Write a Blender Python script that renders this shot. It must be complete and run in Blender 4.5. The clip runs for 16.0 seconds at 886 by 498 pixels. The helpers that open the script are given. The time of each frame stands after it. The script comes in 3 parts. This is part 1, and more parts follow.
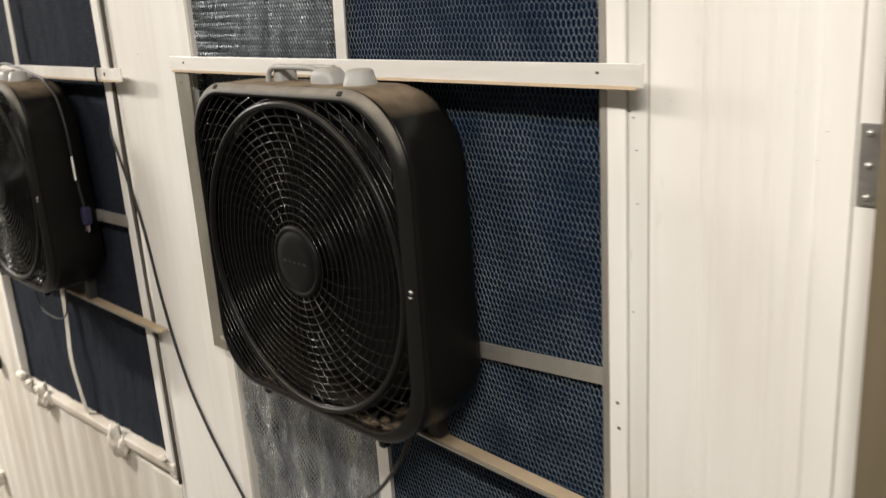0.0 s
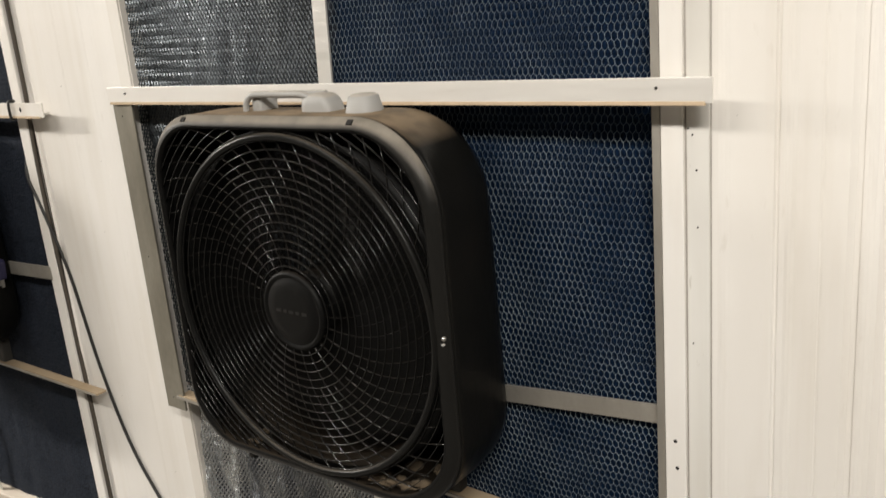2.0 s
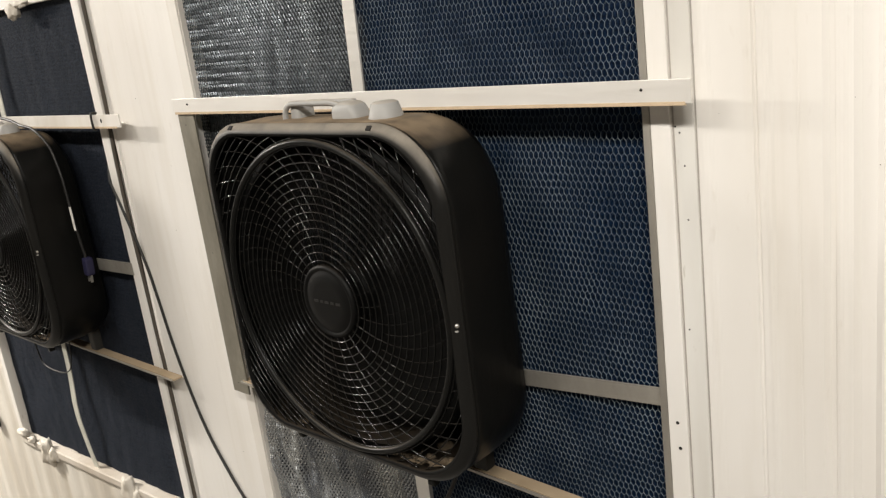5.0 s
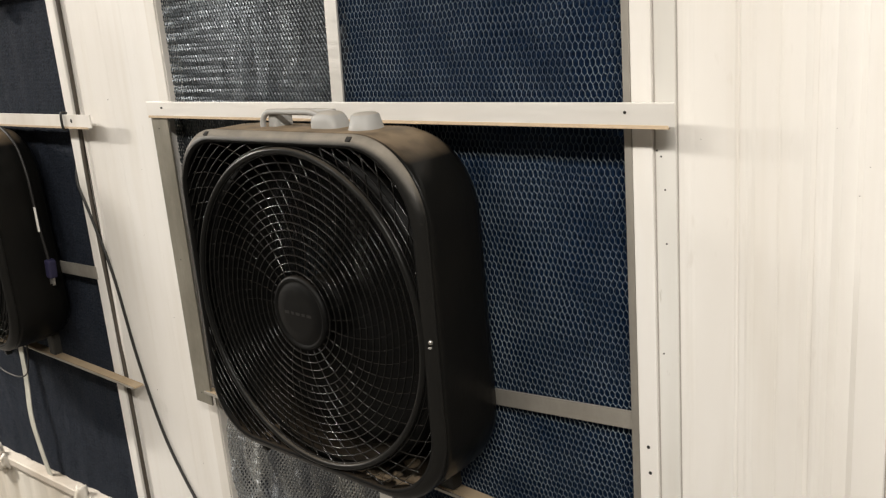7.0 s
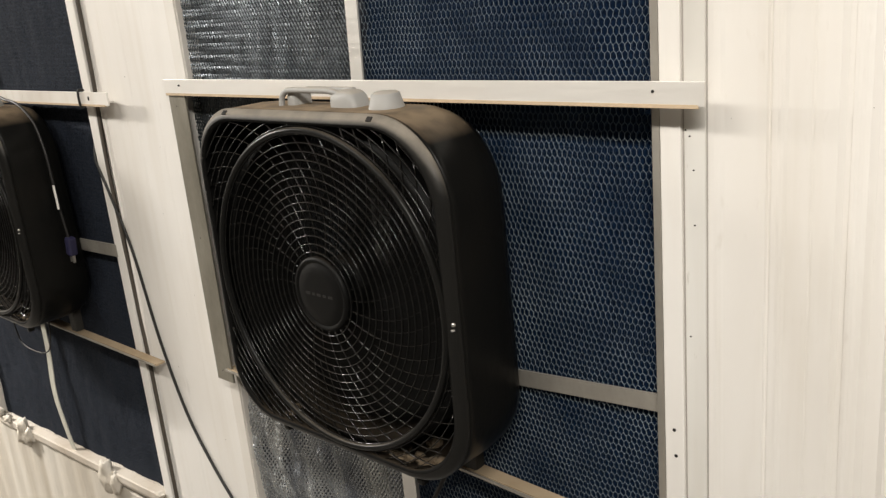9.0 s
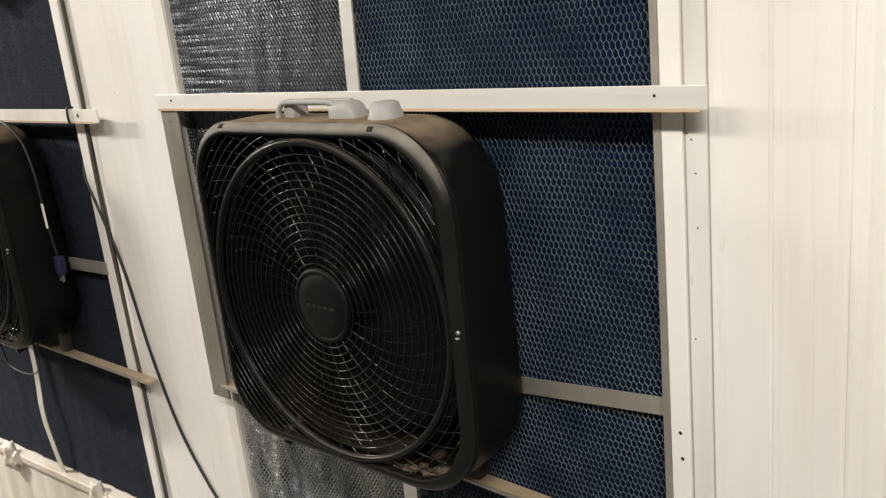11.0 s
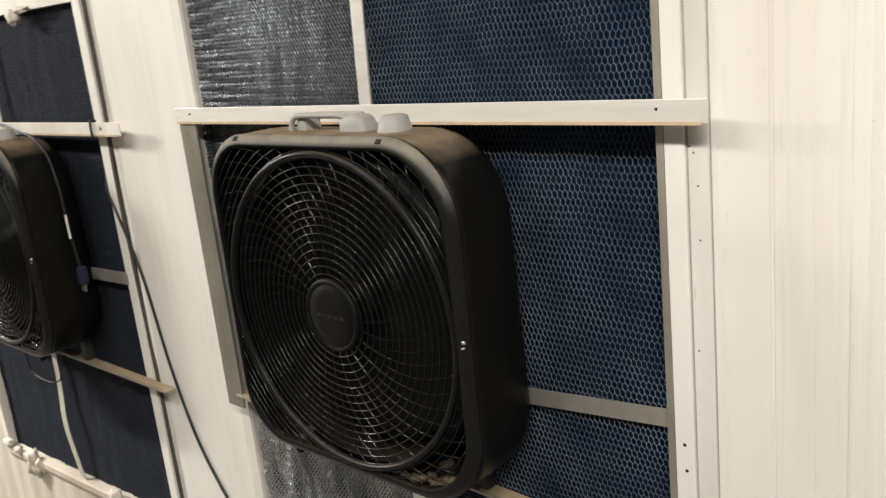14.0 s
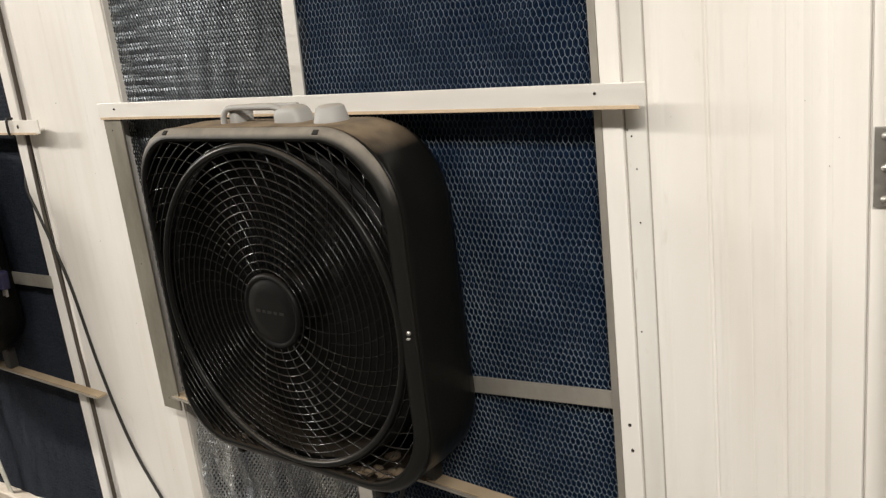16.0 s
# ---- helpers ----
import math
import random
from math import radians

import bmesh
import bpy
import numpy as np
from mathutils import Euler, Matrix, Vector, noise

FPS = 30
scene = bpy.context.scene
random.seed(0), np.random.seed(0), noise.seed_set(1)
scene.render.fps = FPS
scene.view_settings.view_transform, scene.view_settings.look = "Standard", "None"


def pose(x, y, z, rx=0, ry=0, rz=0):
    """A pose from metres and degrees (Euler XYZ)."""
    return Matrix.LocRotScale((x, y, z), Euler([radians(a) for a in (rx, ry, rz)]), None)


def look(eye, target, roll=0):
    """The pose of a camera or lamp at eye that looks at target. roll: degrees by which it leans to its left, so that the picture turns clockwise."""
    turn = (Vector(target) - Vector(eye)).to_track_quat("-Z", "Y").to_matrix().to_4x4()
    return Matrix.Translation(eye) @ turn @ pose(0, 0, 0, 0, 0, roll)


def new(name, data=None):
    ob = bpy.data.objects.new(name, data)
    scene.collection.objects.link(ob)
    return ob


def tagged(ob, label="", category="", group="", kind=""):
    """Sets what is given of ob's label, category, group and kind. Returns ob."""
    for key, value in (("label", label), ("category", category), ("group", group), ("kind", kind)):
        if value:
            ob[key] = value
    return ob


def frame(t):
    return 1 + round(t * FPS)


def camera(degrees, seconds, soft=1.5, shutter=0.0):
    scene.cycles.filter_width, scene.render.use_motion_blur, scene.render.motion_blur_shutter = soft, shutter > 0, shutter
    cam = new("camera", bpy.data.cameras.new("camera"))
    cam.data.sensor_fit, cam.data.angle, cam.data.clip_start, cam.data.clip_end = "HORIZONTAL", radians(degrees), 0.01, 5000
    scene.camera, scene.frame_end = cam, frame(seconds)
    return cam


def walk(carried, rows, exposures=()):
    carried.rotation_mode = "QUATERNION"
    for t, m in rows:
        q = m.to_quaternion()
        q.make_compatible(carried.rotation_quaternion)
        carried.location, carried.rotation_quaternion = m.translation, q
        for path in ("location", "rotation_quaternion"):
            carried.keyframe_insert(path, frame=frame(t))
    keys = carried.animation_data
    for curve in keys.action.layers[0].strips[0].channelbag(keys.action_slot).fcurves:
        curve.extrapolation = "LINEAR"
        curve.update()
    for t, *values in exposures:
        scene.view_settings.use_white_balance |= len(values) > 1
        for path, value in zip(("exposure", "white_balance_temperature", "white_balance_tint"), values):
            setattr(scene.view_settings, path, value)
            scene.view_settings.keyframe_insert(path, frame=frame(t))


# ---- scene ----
cam = camera(53.3, 16.0, 1.3, 0.9)
PATH = [
    (0, (1.596, -0.852, 1.593), (0.214, 0.479, 1.028), -3.7),
    (0.5, (1.496, -0.867, 1.592), (0.169, 0.53, 1.055), -5.4),
    (1, (1.43, -0.895, 1.608), (0.175, 0.577, 1.1), -7.1),
    (1.5, (1.391, -0.891, 1.606), (0.191, 0.626, 1.1), -6.0),
    (2, (1.371, -0.891, 1.6), (0.196, 0.632, 1.054), -5.0),
    (2.5, (1.386, -0.868, 1.581), (0.168, 0.612, 1.008), -3.7),
    (3, (1.473, -0.82, 1.585), (0.114, 0.534, 1.017), -3.3),
    (3.5, (1.529, -0.805, 1.597), (0.138, 0.525, 1.055), -5.5),
    (4, (1.524, -0.882, 1.609), (0.169, 0.487, 1.069), -7.4),
    (6.5, (1.494, -0.89, 1.614), (0.19, 0.535, 1.095), -5.7),
    (7, (1.491, -0.89, 1.611), (0.201, 0.551, 1.101), -4.7),
    (7.5, (1.484, -0.88, 1.613), (0.196, 0.558, 1.091), -4.7),
    (8, (1.476, -0.871, 1.613), (0.185, 0.556, 1.067), -5.1),
    (8.5, (1.464, -0.863, 1.61), (0.166, 0.545, 1.034), -5.1),
    (9, (1.473, -0.88, 1.623), (0.164, 0.518, 1.049), -5.3),
    (11.5, (1.45, -0.916, 1.616), (0.174, 0.526, 1.075), -6.1),
    (12, (1.455, -0.933, 1.618), (0.142, 0.478, 1.082), -5.7),
    (12.5, (1.456, -0.93, 1.608), (0.123, 0.455, 1.059), -5.1),
    (13, (1.489, -0.918, 1.609), (0.149, 0.467, 1.076), -5.0),
    (13.5, (1.494, -0.906, 1.609), (0.159, 0.491, 1.094), -4.9),
    (14, (1.482, -0.898, 1.614), (0.155, 0.51, 1.107), -6.1),
    (14.5, (1.464, -0.885, 1.611), (0.176, 0.556, 1.094), -7.6),
    (15, (1.462, -0.91, 1.605), (0.22, 0.565, 1.075), -8.0),
    (15.5, (1.462, -0.918, 1.604), (0.26, 0.586, 1.063), -7.7),
    (16, (1.463, -0.906, 1.608), (0.263, 0.602, 1.071), -6.6),
]
walk(cam, [(t, look(eye, target, roll)) for t, eye, target, roll in PATH],
     exposures=[(0, 0.10), (2.0, 0.08), (2.5, 0.19), (3.0, 0.22), (3.5, 0.13), (4.0, 0.11), (8.0, 0.09), (16, 0.10)])

# ---- world, lights ----
world = bpy.data.worlds.new("world")
world.use_nodes = True
world.node_tree.nodes["Background"].inputs[0].default_value = (0.9, 0.95, 1.0, 1)
world.node_tree.nodes["Background"].inputs[1].default_value = 0.02
scene.world = world


def tube_lamp(name, x, y, z, length, power):
    data = bpy.data.lights.new(name, "AREA")
    data.shape, data.size, data.size_y = "RECTANGLE", length, 0.16
    data.energy, data.color = power, (1.0, 0.95, 0.882)
    ob = new(name, data)
    ob.matrix_world = pose(x, y, z)
    return ob


LAMP_Z = 2.66
LAMPS = ((-3.30, -1.15, 245, 1.2), (0.10, -1.28, 22, 1.2), (1.90, -1.28, 60, 1.0))
for lamp_x, lamp_y, power, length in LAMPS:
    tube_lamp("tube_lamp", lamp_x, lamp_y, LAMP_Z - 0.07, length, power)


# ---- materials ----
def material(name, build):
    m = bpy.data.materials.new(name)
    m.use_nodes = True
    nt = m.node_tree
    build(nt, nt.nodes["Principled BSDF"])
    return m


def node(nt, kind, **values):
    n = nt.nodes.new(kind)
    for key, value in values.items():
        if key in n.inputs:
            n.inputs[key].default_value = value
    return n


def noise_of(nt, scale, detail=4.0, stretch=(1, 1, 1)):
    tc = nt.nodes.new("ShaderNodeTexCoord")
    mp = nt.nodes.new("ShaderNodeMapping")
    mp.inputs["Scale"].default_value = stretch
    nz = node(nt, "ShaderNodeTexNoise", Scale=scale, Detail=detail)
    nt.links.new(tc.outputs["Object"], mp.inputs["Vector"])
    nt.links.new(mp.outputs["Vector"], nz.inputs["Vector"])
    return nz.outputs["Fac"]


def ramp(nt, fac, stops):
    r = nt.nodes.new("ShaderNodeValToRGB")
    e = r.color_ramp.elements
    while len(e) < len(stops):
        e.new(0.5)
    for el, (p, c) in zip(e, stops):
        el.position, el.color = p, (*c, 1)
    nt.links.new(fac, r.inputs["Fac"])
    return r.outputs["Color"]


def mix(nt, fac, a, b):
    n = nt.nodes.new("ShaderNodeMix")
    n.data_type = "RGBA"
    for sock, v in ((n.inputs[0], fac), (n.inputs[6], a), (n.inputs[7], b)):
        if isinstance(v, (int, float)):
            sock.default_value = v
        elif isinstance(v, tuple):
            sock.default_value = (*v, 1)
        else:
            nt.links.new(v, sock)
    return n.outputs[2]


def bump(nt, b, height, strength=0.2, distance=0.002):
    n = node(nt, "ShaderNodeBump", Strength=strength, Distance=distance)
    nt.links.new(height, n.inputs["Height"])
    nt.links.new(n.outputs["Normal"], b.inputs["Normal"])


def painted(base, dirt, rough=0.45, amount=0.5, speckle=0.22):
    def build(nt, b):
        big = noise_of(nt, 3.0, 5, (1, 1, 0.35))
        small = noise_of(nt, 90.0, 6, (1, 1, 0.25))
        c = ramp(nt, big, [(0.42, base), (0.75, tuple(p + (q - p) * amount for p, q in zip(base, dirt)))])
        runs = ramp(nt, noise_of(nt, 26.0, 5, (1, 1, 0.07)), [(0.50, (1, 1, 1)), (0.74, (0.90, 0.88, 0.84))])
        streaked = nt.nodes.new("ShaderNodeMix")
        streaked.data_type, streaked.blend_type = "RGBA", "MULTIPLY"
        streaked.inputs[0].default_value = min(1.0, amount + 0.3)
        nt.links.new(c, streaked.inputs[6])
        nt.links.new(runs, streaked.inputs[7])
        c = streaked.outputs[2]
        speck = ramp(nt, small, [(0.66, (0, 0, 0)), (0.78, (1, 1, 1))])
        b2 = nt.nodes.new("ShaderNodeMath")
        b2.operation = "MULTIPLY"
        b2.inputs[1].default_value = speckle * amount
        nt.links.new(speck, b2.inputs[0])
        nt.links.new(mix(nt, b2.outputs[0], c, dirt), b.inputs["Base Color"])
        b.inputs["Roughness"].default_value = rough
        bump(nt, b, small, 0.08, 0.001)
    return build


def metal(base, rough, grain=(1, 1, 1), worn=(0.35, 0.33, 0.30), metallic=0.85):
    def build(nt, b):
        n = noise_of(nt, 14.0, 6, grain)
        f = noise_of(nt, 160.0, 4, grain)
        c = ramp(nt, n, [(0.35, base), (0.75, worn)])
        nt.links.new(c, b.inputs["Base Color"])
        b.inputs["Metallic"].default_value = metallic
        r = ramp(nt, f, [(0.3, (rough - 0.08,) * 3), (0.7, (rough + 0.12,) * 3)])
        nt.links.new(r, b.inputs["Roughness"])
        bump(nt, b, f, 0.08, 0.0006)
    return build


def dusty_plastic(base, dust, rough, cover=0.9, film=0.0, spec=0.38, edge=0.66, dent=0.0, soft_edge=0.13, veil=(0.42, 0.72)):
    """Black plastic on which dust has settled where the surface faces up."""
    def build(nt, b):
        g = nt.nodes.new("ShaderNodeNewGeometry")
        sep = nt.nodes.new("ShaderNodeSeparateXYZ")
        nt.links.new(g.outputs["Normal"], sep.inputs[0])
        up = ramp(nt, sep.outputs["Z"], [(edge, (0, 0, 0)), (edge + soft_edge, (cover,) * 3)])
        slope = ramp(nt, sep.outputs["Z"], [(veil[0], (0, 0, 0)), (veil[1], (film,) * 3)])
        rubbed = ramp(nt, noise_of(nt, 22.0, 6, (1, 1, 1)), [(0.34, (0.25,) * 3), (0.62, (1, 1, 1))])
        film_mix = nt.nodes.new("ShaderNodeMath")
        film_mix.operation = "MULTIPLY"
        nt.links.new(slope, film_mix.inputs[0])
        nt.links.new(rubbed, film_mix.inputs[1])
        slope = film_mix.outputs[0]
        n = noise_of(nt, 35.0, 6)
        patch = ramp(nt, n, [(0.25, (0.45,) * 3), (0.6, (1, 1, 1))])
        m = nt.nodes.new("ShaderNodeMath")
        m.operation = "MULTIPLY"
        nt.links.new(up, m.inputs[0])
        nt.links.new(patch, m.inputs[1])
        thin = ramp(nt, noise_of(nt, 7.0, 5), [(0.4, base), (0.8, tuple(0.9 * p + 0.1 * 0.12 * q for p, q in zip(base, dust)))])
        veiled = mix(nt, slope, thin, (0.30, 0.28, 0.245))
        nt.links.new(mix(nt, m.outputs[0], veiled, dust), b.inputs["Base Color"])
        b.inputs["Specular IOR Level"].default_value = spec
        r = mix(nt, m.outputs[0], (rough,) * 3, (0.9,) * 3)
        nt.links.new(r, b.inputs["Roughness"])
        if dent:
            bump(nt, b, noise_of(nt, 16.0, 4, (1, 1, 0.5)), dent, 0.006)
        else:
            bump(nt, b, noise_of(nt, 420.0, 2), 0.06, 0.0005)
    return build


def foam(a, c2):
    def build(nt, b):
        n = noise_of(nt, 260.0, 4)
        big = noise_of(nt, 9.0, 4)
        col = mix(nt, big, a, c2)
        dark = ramp(nt, n, [(0.36, (0.25,) * 3), (0.62, (1, 1, 1))])
        mm = nt.nodes.new("ShaderNodeMix")
        mm.data_type, mm.blend_type = "RGBA", "MULTIPLY"
        mm.inputs[0].default_value = 0.8
        nt.links.new(col, mm.inputs[6])
        nt.links.new(dark, mm.inputs[7])
        nt.links.new(mm.outputs[2], b.inputs["Base Color"])
        b.inputs["Roughness"].default_value = 0.95
        b.inputs["Specular IOR Level"].default_value = 0.1
        bump(nt, b, n, 0.8, 0.004)
    return build


def plain(base, rough, metallic=0.0):
    def build(nt, b):
        n = noise_of(nt, 40.0, 5)
        c = ramp(nt, n, [(0.3, base), (0.8, tuple(0.8 * p for p in base))])
        nt.links.new(c, b.inputs["Base Color"])
        b.inputs["Roughness"].default_value = rough
        b.inputs["Metallic"].default_value = metallic
    return build


WHITE = material("white_paint", painted((0.80, 0.775, 0.735), (0.48, 0.42, 0.34), 0.42, 0.35, 0.5))
PALE_GREY = material("pale_grey_paint", painted((0.73, 0.715, 0.675), (0.30, 0.26, 0.20), 0.45, 0.5, 1.5))
WHITE_OLD = material("aged_white_paint", painted((0.76, 0.73, 0.68), (0.36, 0.29, 0.21), 0.5, 0.7, 0.9))
RIBBED = material("ribbed_sheet_paint", painted((0.66, 0.62, 0.55), (0.42, 0.36, 0.28), 0.55, 0.7))
ALU = material("brushed_aluminium", metal((0.82, 0.80, 0.76), 0.40, (0.12, 1, 1), (0.74, 0.715, 0.67), 0.58))
BAR = material("pale_bar_aluminium", metal((0.88, 0.86, 0.82), 0.42, (0.10, 1, 1), (0.78, 0.75, 0.70), 0.45))
ALU_GREY = material("dull_aluminium", metal((0.42, 0.395, 0.35), 0.46, (1, 1, 0.6), (0.30, 0.28, 0.245), 0.6))
BRACKET = material("dirty_aluminium", metal((0.31, 0.29, 0.24), 0.48, (1, 1, 0.4), (0.18, 0.165, 0.13), 0.6))
TAN = material("bare_wood_edge", plain((0.56, 0.43, 0.29), 0.8))
OLD_WOOD = material("dusty_wood_edge", painted((0.42, 0.325, 0.215), (0.24, 0.175, 0.105), 0.85, 0.8))
FOIL = material("foil_mesh", metal((0.085, 0.095, 0.102), 0.28, (1, 1, 0.22), (0.055, 0.063, 0.070), 0.75))
FOIL_NEW = material("bright_foil_mesh", metal((0.78, 0.81, 0.82), 0.22, (1, 1, 0.22), (0.14, 0.16, 0.21), 0.9))
# near-black colour stands for the shade behind the mesh holes
MESH_SHADE = material("mesh_hole_shade", metal((0.011, 0.016, 0.030), 0.5, (1, 1, 0.2), (0.004, 0.006, 0.013), 0.2))
FOAM = material("blue_foam", foam((0.0060, 0.0205, 0.055), (0.0032, 0.0125, 0.037)))
FOAM_DIM = material("faded_blue_foam", foam((0.029, 0.036, 0.052), (0.017, 0.022, 0.034)))
WIRE = material("galvanised_wire", metal((0.33, 0.385, 0.41), 0.5, (1, 1, 1), (0.085, 0.115, 0.14), 0.4))
WIRE_BLUE = material("blue_tinted_wire", metal((0.026, 0.046, 0.08), 0.6, (1, 1, 1), (0.012, 0.024, 0.044), 0.3))
WIRE_DIM = material("dusty_wire", metal((0.026, 0.032, 0.044), 0.8, (1, 1, 0.1), (0.018, 0.022, 0.032), 0.1))
BLACK = material("dusty_black_plastic", dusty_plastic((0.0068, 0.0068, 0.0064), (0.27, 0.205, 0.138), 0.28, 0.9, 0.0, 0.075, 0.68, 0.35, 0.30))
BLACK_IN = material("inner_black_plastic", dusty_plastic((0.0058, 0.0056, 0.0052), (0.024, 0.018, 0.012), 0.6, 0.75, 0.0, 0.05))
DUST = material("clotted_dust", painted((0.17, 0.125, 0.078), (0.05, 0.038, 0.025), 0.95, 1.0, 1.0))
RIM = material("dusty_rim_plastic", dusty_plastic((0.0095, 0.0093, 0.0086), (0.25, 0.222, 0.182), 0.36, 0.8, 0.40, 0.17, veil=(0.15, 0.75), edge=0.26, soft_edge=0.34))
RING = material("round_ring_plastic", dusty_plastic((0.0068, 0.0068, 0.0064), (0.15, 0.122, 0.09), 0.30, 0.25, 0.07, 0.14))
GRILLE = material("black_grille_plastic", dusty_plastic((0.0055, 0.0053, 0.005), (0.19, 0.165, 0.135), 0.20, 0.05, 0.0, 0.36))
RIB = material("dusty_rib_plastic", dusty_plastic((0.006, 0.0052, 0.0045), (0.30, 0.27, 0.235), 0.14, 0.03, 0.0, 0.42))
BLADE = material("black_blade_plastic", dusty_plastic((0.0042, 0.0042, 0.004), (0.03, 0.02, 0.012), 0.5, 0.2, 0.0, 0.12))
GREY = material("grey_knob_plastic", dusty_plastic((0.34, 0.335, 0.32), (0.40, 0.35, 0.28), 0.5, 0.6))
FOOT = material("dusty_grey_foot", plain((0.028, 0.026, 0.022), 0.7))
LETTER = material("grey_relief", plain((0.007, 0.0065, 0.006), 0.35))
STEEL = material("screw_steel", plain((0.62, 0.60, 0.56), 0.35, 0.9))
HINGE = material("zinc_plate", metal((0.26, 0.25, 0.23), 0.5))
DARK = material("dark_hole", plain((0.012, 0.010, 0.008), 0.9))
GAP = material("dark_joint", plain((0.07, 0.052, 0.035), 0.9))
SEAL = material("grey_sealant", plain((0.42, 0.39, 0.35), 0.8))
RUBBER = material("dark_rubber", plain((0.075, 0.062, 0.048), 0.75))
CORD = material("black_cable", plain((0.014, 0.013, 0.012), 0.5))
TAG = material("white_tag", plain((0.78, 0.76, 0.70), 0.6))
PLUG = material("violet_plug", plain((0.024, 0.022, 0.058), 0.5))
DOOR = material("brown_door_paint", painted((0.14, 0.112, 0.07), (0.07, 0.055, 0.034), 0.5, 0.8))
CEIL = material("ceiling_paint", painted((0.5, 0.48, 0.45), (0.36, 0.33, 0.3), 0.8, 0.4))
ROOM_WALL = material("room_wall_paint", painted((0.19, 0.18, 0.165), (0.13, 0.12, 0.105), 0.8, 0.5))
CONCRETE = material("concrete_floor", painted((0.17, 0.16, 0.145), (0.10, 0.09, 0.08), 0.8, 0.9))
CAULK = material("dirty_caulk", painted((0.68, 0.64, 0.57), (0.36, 0.29, 0.21), 0.7, 0.8))
SILL = material("dirty_sill_paint", painted((0.58, 0.53, 0.46), (0.30, 0.23, 0.16), 0.6, 0.8))
STRIP = material("grey_green_strip", plain((0.52, 0.51, 0.44), 0.55))


def glow(nt, b):
    b.inputs["Emission Color"].default_value = (1.0, 0.93, 0.82, 1)
    b.inputs["Emission Strength"].default_value = 6.0


DIFFUSER = material("lamp_diffuser", glow)


# ---- mesh helpers ----
def mesh_of(name, verts, faces, mat, smooth=False):
    me = bpy.data.meshes.new(name)
    me.from_pydata(verts, [], faces)
    me.update()
    me.materials.append(mat)
    if smooth:
        me.polygons.foreach_set("use_smooth", [True] * len(me.polygons))
    return me


def put_part(name, me, parent=None, label="", place=None):
    ob = new(name, me)
    if parent is not None:
        ob.parent = parent
    if place is not None:
        ob.matrix_local = place
    if label:
        tagged(ob, label)
    return ob


def part(name, bm, mat, parent=None, label="", place=None, smooth=False):
    me = bpy.data.meshes.new(name)
    bm.normal_update()
    bm.to_mesh(me)
    bm.free()
    me.materials.append(mat)
    if smooth:
        me.polygons.foreach_set("use_smooth", [True] * len(me.polygons))
    return put_part(name, me, parent, label, place)


def add_box(bm, x0, x1, y0, y1, z0, z1, bevel=0.0):
    r = bmesh.ops.create_cube(bm, size=1.0)
    vs = r["verts"]
    for v in vs:
        v.co = Vector(((x0 + x1) / 2 + v.co.x * (x1 - x0), (y0 + y1) / 2 + v.co.y * (y1 - y0), (z0 + z1) / 2 + v.co.z * (z1 - z0)))
    if bevel:
        es = list({e for v in vs for e in v.link_edges})
        bmesh.ops.bevel(bm, geom=es, offset=bevel, segments=2, profile=0.6, affect="EDGES")


def box(name, x0, x1, y0, y1, z0, z1, mat, parent=None, label="", bevel=0.0, place=None):
    bm = bmesh.new()
    add_box(bm, x0, x1, y0, y1, z0, z1, bevel)
    return part(name, bm, mat, parent, label, place)


def prism(points, a0, a1, axis):
    """A profile of (u, v) points drawn along one axis: 'x' takes (y, z), 'z' takes (x, y)."""
    n = len(points)
    put = (lambda u, v, a: (a, u, v)) if axis == "x" else (lambda u, v, a: (u, v, a))
    verts = [put(u, v, a) for a in (a0, a1) for u, v in points]
    faces = [(i, (i + 1) % n, n + (i + 1) % n, n + i) for i in range(n)]
    return verts, faces + [tuple(range(n))[::-1], tuple(range(n, 2 * n))]


def tube_geo(points, radius, sides, closed=False, data=None, deep=None):
    """Verts and faces of a tube along points; radius may be a list of (side, up) half widths."""
    verts, faces = data if data else ([], [])
    pts = [Vector(p) for p in points]
    n, base = len(pts), len(verts)
    for i, p in enumerate(pts):
        a = pts[(i - 1) % n] if closed or i else p
        c = pts[(i + 1) % n] if closed or i < n - 1 else p
        d = (c - a).normalized()
        ref = Vector((0, 1, 0)) if abs(d.y) < 0.9 else Vector((1, 0, 0))
        s = d.cross(ref).normalized()
        u = s.cross(d).normalized()
        for k in range(sides):
            w = 2 * math.pi * (k + 0.5) / sides
            verts.append(tuple(p + s * radius * math.cos(w) + u * (deep or radius) * math.sin(w)))
    for i in range(n if closed else n - 1):
        for k in range(sides):
            j = (i + 1) % n
            faces.append((base + i * sides + k, base + i * sides + (k + 1) % sides, base + j * sides + (k + 1) % sides, base + j * sides + k))
    if not closed:
        faces.append(tuple(base + k for k in range(sides))[::-1])
        faces.append(tuple(base + (n - 1) * sides + k for k in range(sides)))
    return verts, faces


def smooth_path(points, steps=8):
    """A Catmull-Rom path through points."""
    p = [Vector(points[0])] + [Vector(q) for q in points] + [Vector(points[-1])]
    out = []
    for i in range(1, len(p) - 2):
        for k in range(steps):
            t = k / steps
            out.append(0.5 * (2 * p[i] + (p[i + 1] - p[i - 1]) * t + (2 * p[i - 1] - 5 * p[i] + 4 * p[i + 1] - p[i + 2]) * t * t
                              + (3 * p[i] - p[i - 1] - 3 * p[i + 1] + p[i + 2]) * t ** 3))
    return out + [p[-2]]


